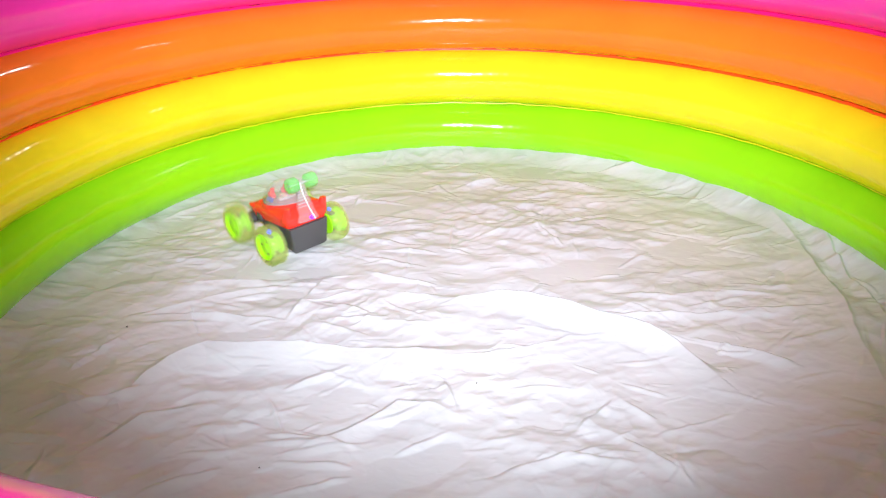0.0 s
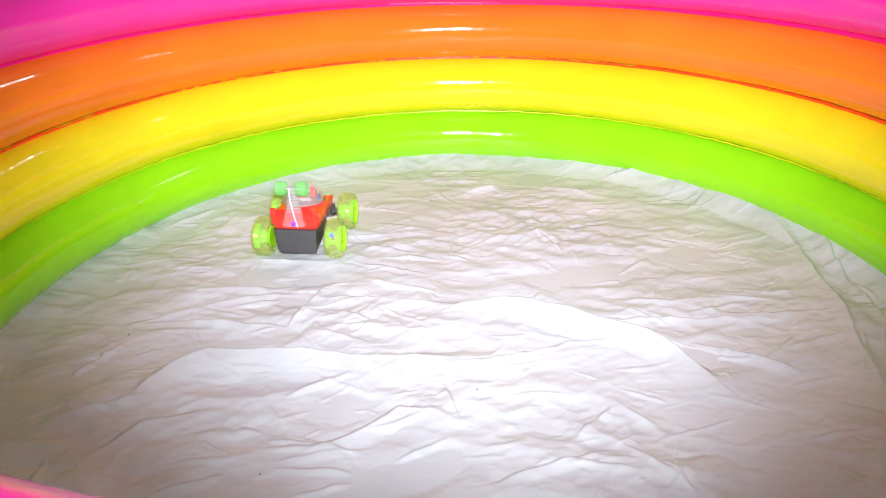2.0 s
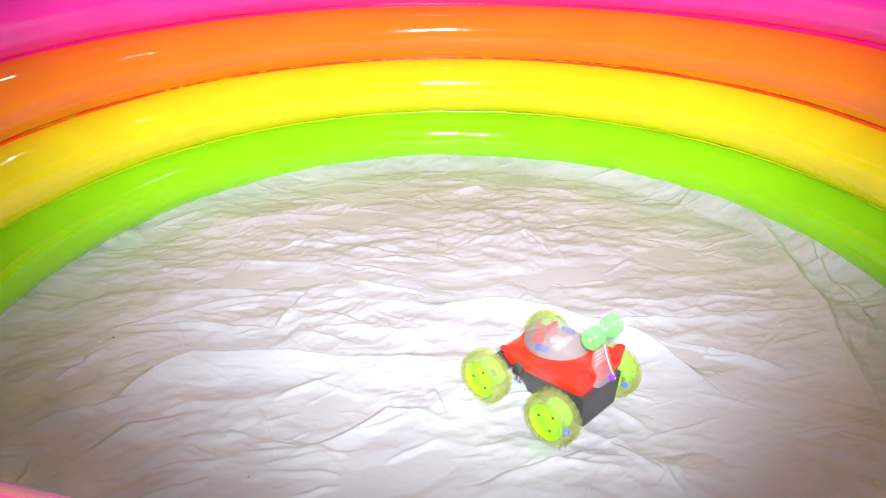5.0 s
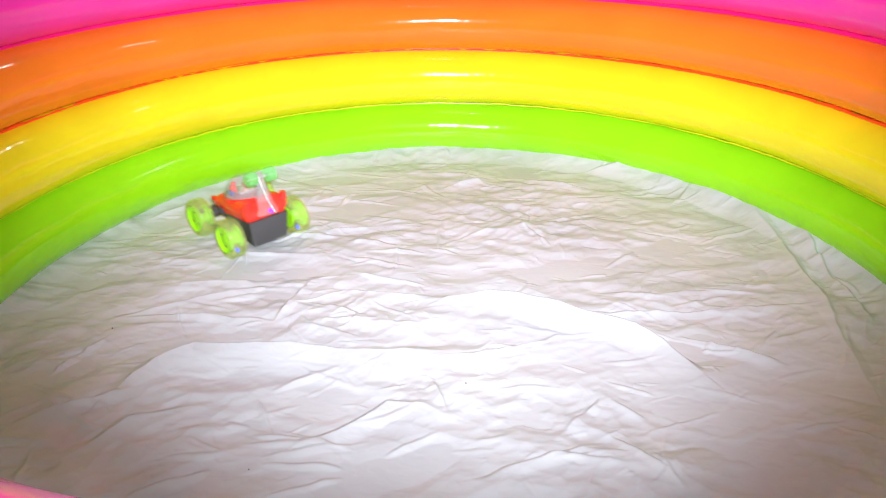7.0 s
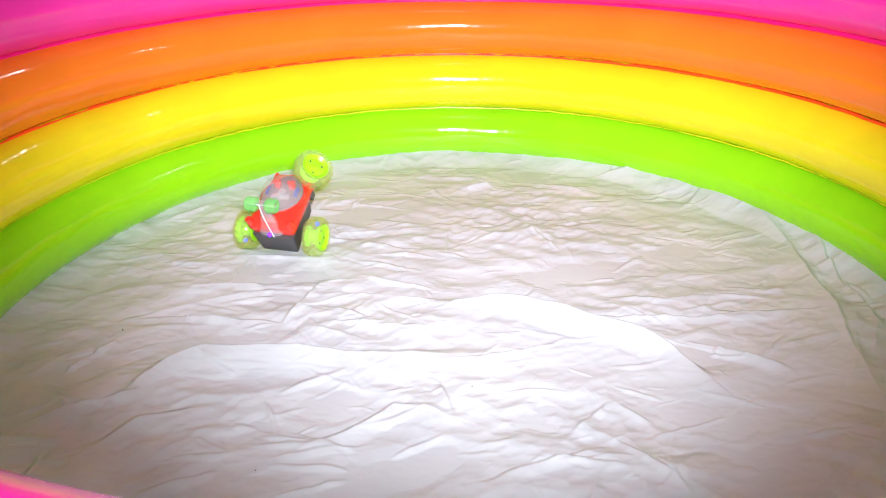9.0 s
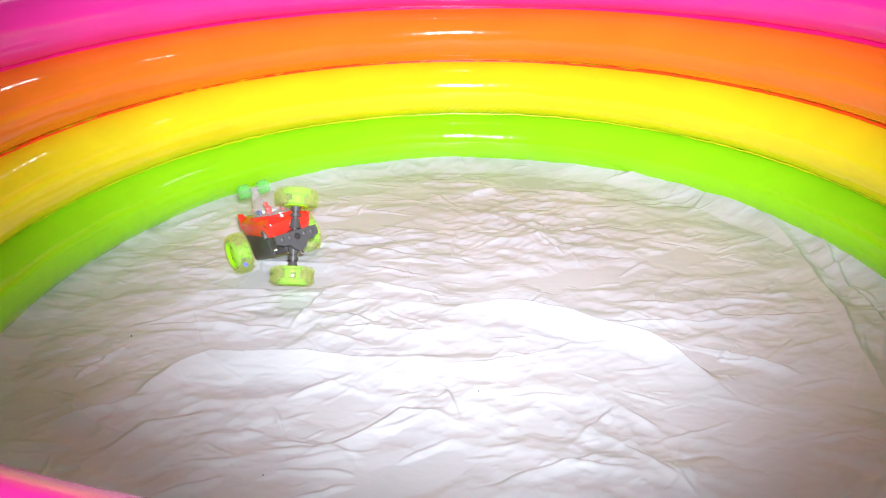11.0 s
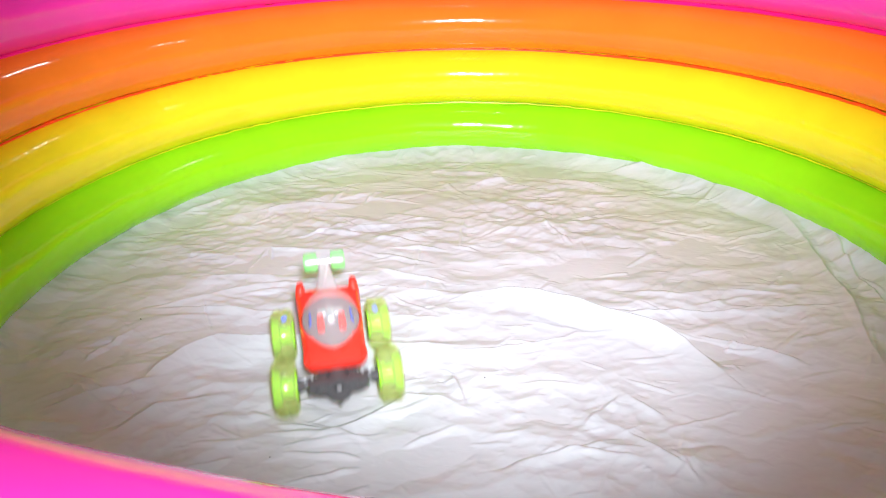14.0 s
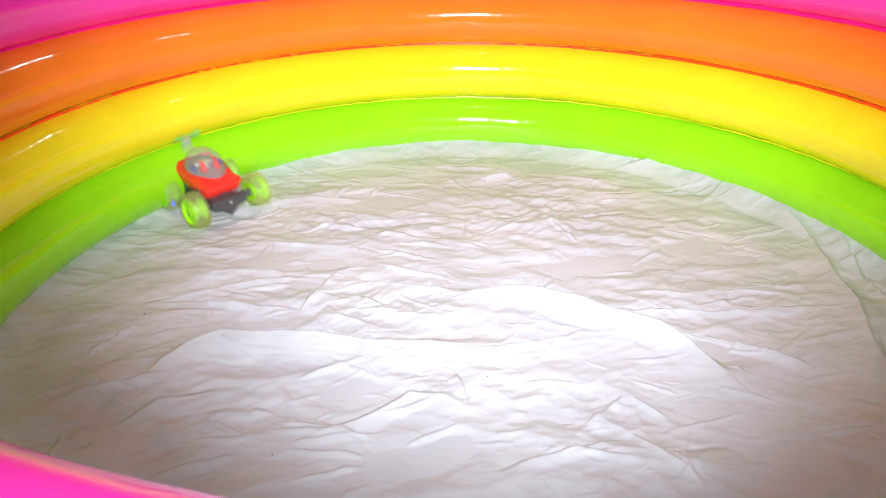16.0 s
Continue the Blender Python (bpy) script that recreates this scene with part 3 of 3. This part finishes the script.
def make_wheel(car, s, y):
    """A lime hub dish with holes, a slim drum, and a hollow clear tyre with ribs."""
    bm = bmesh.new()
    lathe(bm, [(s * 0.0125, 0.0005), (s * 0.0125, 0.005), (s * 0.0105, 0.008), (s * 0.0105, 0.018), (s * 0.0135, 0.0215), (s * 0.0150, 0.0235),
               (s * 0.0140, 0.0245), (s * 0.0060, 0.0215), (s * 0.0040, 0.0130), (s * -0.0090, 0.0130), (s * -0.0120, 0.0195), (s * -0.0145, 0.0195), (s * -0.0145, 0.0005)], 40)
    rim = part("wheel", bm, M_LIME, car, "lime green rim in a clear ribbed tyre")
    bm = bmesh.new()
    out = [(-0.0140, 0.0200), (-0.0155, 0.0270), (-0.0140, 0.0325), (-0.0090, 0.0352), (0.0, R), (0.0090, 0.0355), (0.0145, 0.0330), (0.0165, 0.0285), (0.0150, 0.0245)]
    lathe(bm, [(s * a, r) for a, r in out] + [(s * a * 0.86, r - 0.0022) for a, r in out[::-1]], 48)
    part("tyre", bm, M_TYRE, rim, "clear ribbed plastic tyre")
    bm = bmesh.new()
    for i in range(20):
        a = 2 * math.pi * i / 20
        for k in (-1, 1):
            box(bm, (0.010, 0.0022, 0.0016), pose(0, 0, 0, math.degrees(a), 0, 0) @ pose(k * 0.0068, 0, 0.0353, 0, k * s * 10, k * 25), 0.0005)
    part("tread", bm, M_TYRE, rim, "raised clear tread ribs")
    for i in range(3):
        a = 2 * math.pi * i / 3
        bm = bmesh.new()
        rod(bm, 0.0019, 0.0019, 0.0006, pose(0, 0, 0, 0, 90, 0), 10)
        part("hole", bm, M_DARK, rim).location = (s * 0.0108, 0.0130 * math.cos(a), 0.0130 * math.sin(a))
    bm = bmesh.new()
    box(bm, (0.009, 0.010, 0.003), Matrix.Translation((0, 0, 0.0155)), 0.0006)
    box(bm, (0.005, 0.005, 0.003), Matrix.Translation((0.001, 0.001, 0.018)), 0.0006)
    part("circuit", bm, M_CHIP, rim, "small circuit board inside the tyre")
    if y == 0:
        bm = bmesh.new()
        bmesh.ops.create_uvsphere(bm, u_segments=10, v_segments=6, radius=0.0042)
        part("wheel_led", bm, M_LEDW, rim, "glowing blue light in the wheel").location = (-0.002 * s, 0.004, 0.0235)
    rim.matrix_basis = pose(s * W / 2, y, 0)
    return rim


car, front_axle, wheels = make_car()

# ---- motion ----
# seconds, x and y of the rear axle, heading, swing of the front axle
CAR_ROWS = [
    (0.0, -0.285, 0.239, 135, 0),
    (0.2, -0.298, 0.244, 122, 27),
    (0.4, -0.285, 0.230, 114, 133),
    (0.5, -0.289, 0.244, 112, 28),
    (0.6, -0.301, 0.271, 95, 57),
    (0.7, -0.289, 0.259, 92, 83),
    (1.0, -0.290, 0.248, 93, 83),
    (1.1, -0.291, 0.252, 93, 82),
    (1.2, -0.292, 0.253, 90, 122),
    (1.3, -0.289, 0.244, 90, 176),
    (1.4, -0.293, 0.252, 93, 180),
    (1.5, -0.293, 0.252, 93, 180),
    (2.0, -0.294, 0.251, 87, 180),
    (2.4, -0.281, 0.342, 79, 180),
    (2.6, -0.254, 0.463, 70, 180),
    (2.8, -0.237, 0.517, 64, 180),
    (3.0, -0.228, 0.494, 65, 180),
    (3.2, -0.228, 0.499, 69, 180),
    (3.4, -0.240, 0.457, 78, 180),
    (3.5, -0.238, 0.410, 86, 180),
    (3.6, -0.236, 0.378, 104, 180),
    (3.8, -0.199, 0.264, 113, 180),
    (4.0, -0.137, 0.158, 128, 180),
    (4.1, -0.081, 0.094, 133, 180),
    (4.2, -0.023, 0.033, 134, 180),
    (4.5, 0.115, -0.110, 134, 180),
    (4.8, 0.170, -0.165, 134, 180),
    (5.6, 0.170, -0.165, 135, 180),
    (5.9, 0.110, -0.110, 136, 180),
    (6.1, -0.030, 0.000, 137, 180),
    (6.3, -0.163, 0.119, 137, 180),
    (6.4, -0.226, 0.170, 137, 180),
    (6.6, -0.329, 0.263, 136, 180),
    (6.8, -0.369, 0.295, 136, 180),
    (7.0, -0.338, 0.264, 134, 180),
    (7.2, -0.303, 0.241, 133, 180),
    (7.4, -0.305, 0.237, 133, 180),
    (7.6, -0.315, 0.235, 128, 191),
    (7.7, -0.310, 0.233, 119, 212),
    (7.8, -0.305, 0.230, 114, 250),
    (7.9, -0.300, 0.227, 113, 303),
    (8.0, -0.306, 0.247, 114, 207),
    (8.1, -0.312, 0.254, 92, 255),
    (8.2, -0.299, 0.253, 77, 299),
    (8.3, -0.295, 0.249, 76, 306),
    (8.5, -0.304, 0.255, 76, 306),
    (8.7, -0.316, 0.251, 79, 308),
    (9.2, -0.318, 0.250, 78, 306),
    (9.6, -0.325, 0.247, 45, 295),
    (10.0, -0.335, 0.243, 5, 280),
    (10.4, -0.340, 0.240, -35, 262),
    (10.8, -0.340, 0.236, -52, 251),
    (11.0, -0.342, 0.238, -52, 248),
    (11.2, -0.352, 0.249, -51, 257),
    (11.3, -0.354, 0.249, -51, 312),
    (11.4, -0.350, 0.248, -54, 380),
    (11.5, -0.342, 0.267, -64, 388),
    (11.6, -0.347, 0.253, -60, 387),
    (11.8, -0.342, 0.257, -58, 375),
    (12.0, -0.343, 0.262, -59, 360),
    (12.5, -0.344, 0.254, -55, 360),
    (13.0, -0.317, 0.216, -59, 360),
    (13.2, -0.268, 0.131, -60, 360),
    (13.4, -0.247, 0.096, -66, 360),
    (13.6, -0.260, 0.090, -59, 360),
    (13.8, -0.235, 0.043, -69, 360),
    (14.0, -0.194, -0.077, -75, 360),
    (14.5, -0.174, -0.186, -74, 360),
    (14.8, -0.202, -0.101, -70, 360),
    (15.0, -0.229, -0.043, -65, 360),
    (15.2, -0.256, 0.026, -60, 360),
    (15.4, -0.311, 0.104, -55, 360),
    (15.5, -0.339, 0.140, -55, 360),
    (15.6, -0.384, 0.197, -56, 360),
    (15.8, -0.482, 0.309, -49, 360),
    (16.0, -0.564, 0.400, -41, 360),
]


def swing_height(swing):
    c, s = abs(math.cos(radians(swing))), abs(math.sin(radians(swing)))
    return max(R, s * (W / 2 + 0.016) + c * R)


def ride(x, y):
    """How far the big fold lifts the car while it rolls over it."""
    return 0.011 * math.exp(-((y + 0.06) / 0.05) ** 2) if -0.45 < x < 0.0 else 0.0


def car_pose(x, y, heading, swing):
    lift = math.degrees(math.asin((swing_height(swing) - R) / L))
    return pose(x, y, R + 0.004 + ride(x, y), 0, 0, heading - 90) @ pose(0, 0, 0, lift, 0, 0)


def motions():
    walk(car, [(t, car_pose(x, y, h, s)) for t, x, y, h, s in CAR_ROWS])
    walk(front_axle, [(t, pose(0, L, 0, 0, s, 0)) for t, x, y, h, s in CAR_ROWS])
    times = [r[0] for r in CAR_ROWS]
    xs, ys, hs, ss = (np.array([r[k] for r in CAR_ROWS]) for k in (1, 2, 3, 4))
    spin = [0.0] * 4
    rows = [[] for _ in range(4)]
    last = None
    for k in range(481):
        t = k / 30
        x, y, h, s = (float(np.interp(t, times, v)) for v in (xs, ys, hs, ss))
        if last:
            a = radians((h + last[2]) / 2)
            ahead = (x - last[0]) * math.cos(a) + (y - last[1]) * math.sin(a)
            turn = radians(h - last[2])
            for i, side in enumerate((-1, 1, -1, 1)):
                spin[i] -= math.degrees((ahead + side * turn * W / 2) / R)
        last = (x, y, h)
        for i, side in enumerate((-1, 1, -1, 1)):
            m = pose(side * W / 2, 0, 0, spin[i], 0, 0)
            rows[i].append((t, m if i < 2 else pose(0, L, 0, 0, s, 0) @ m))
    for wheel, r in zip(wheels, rows):
        walk(wheel, r)


motions()
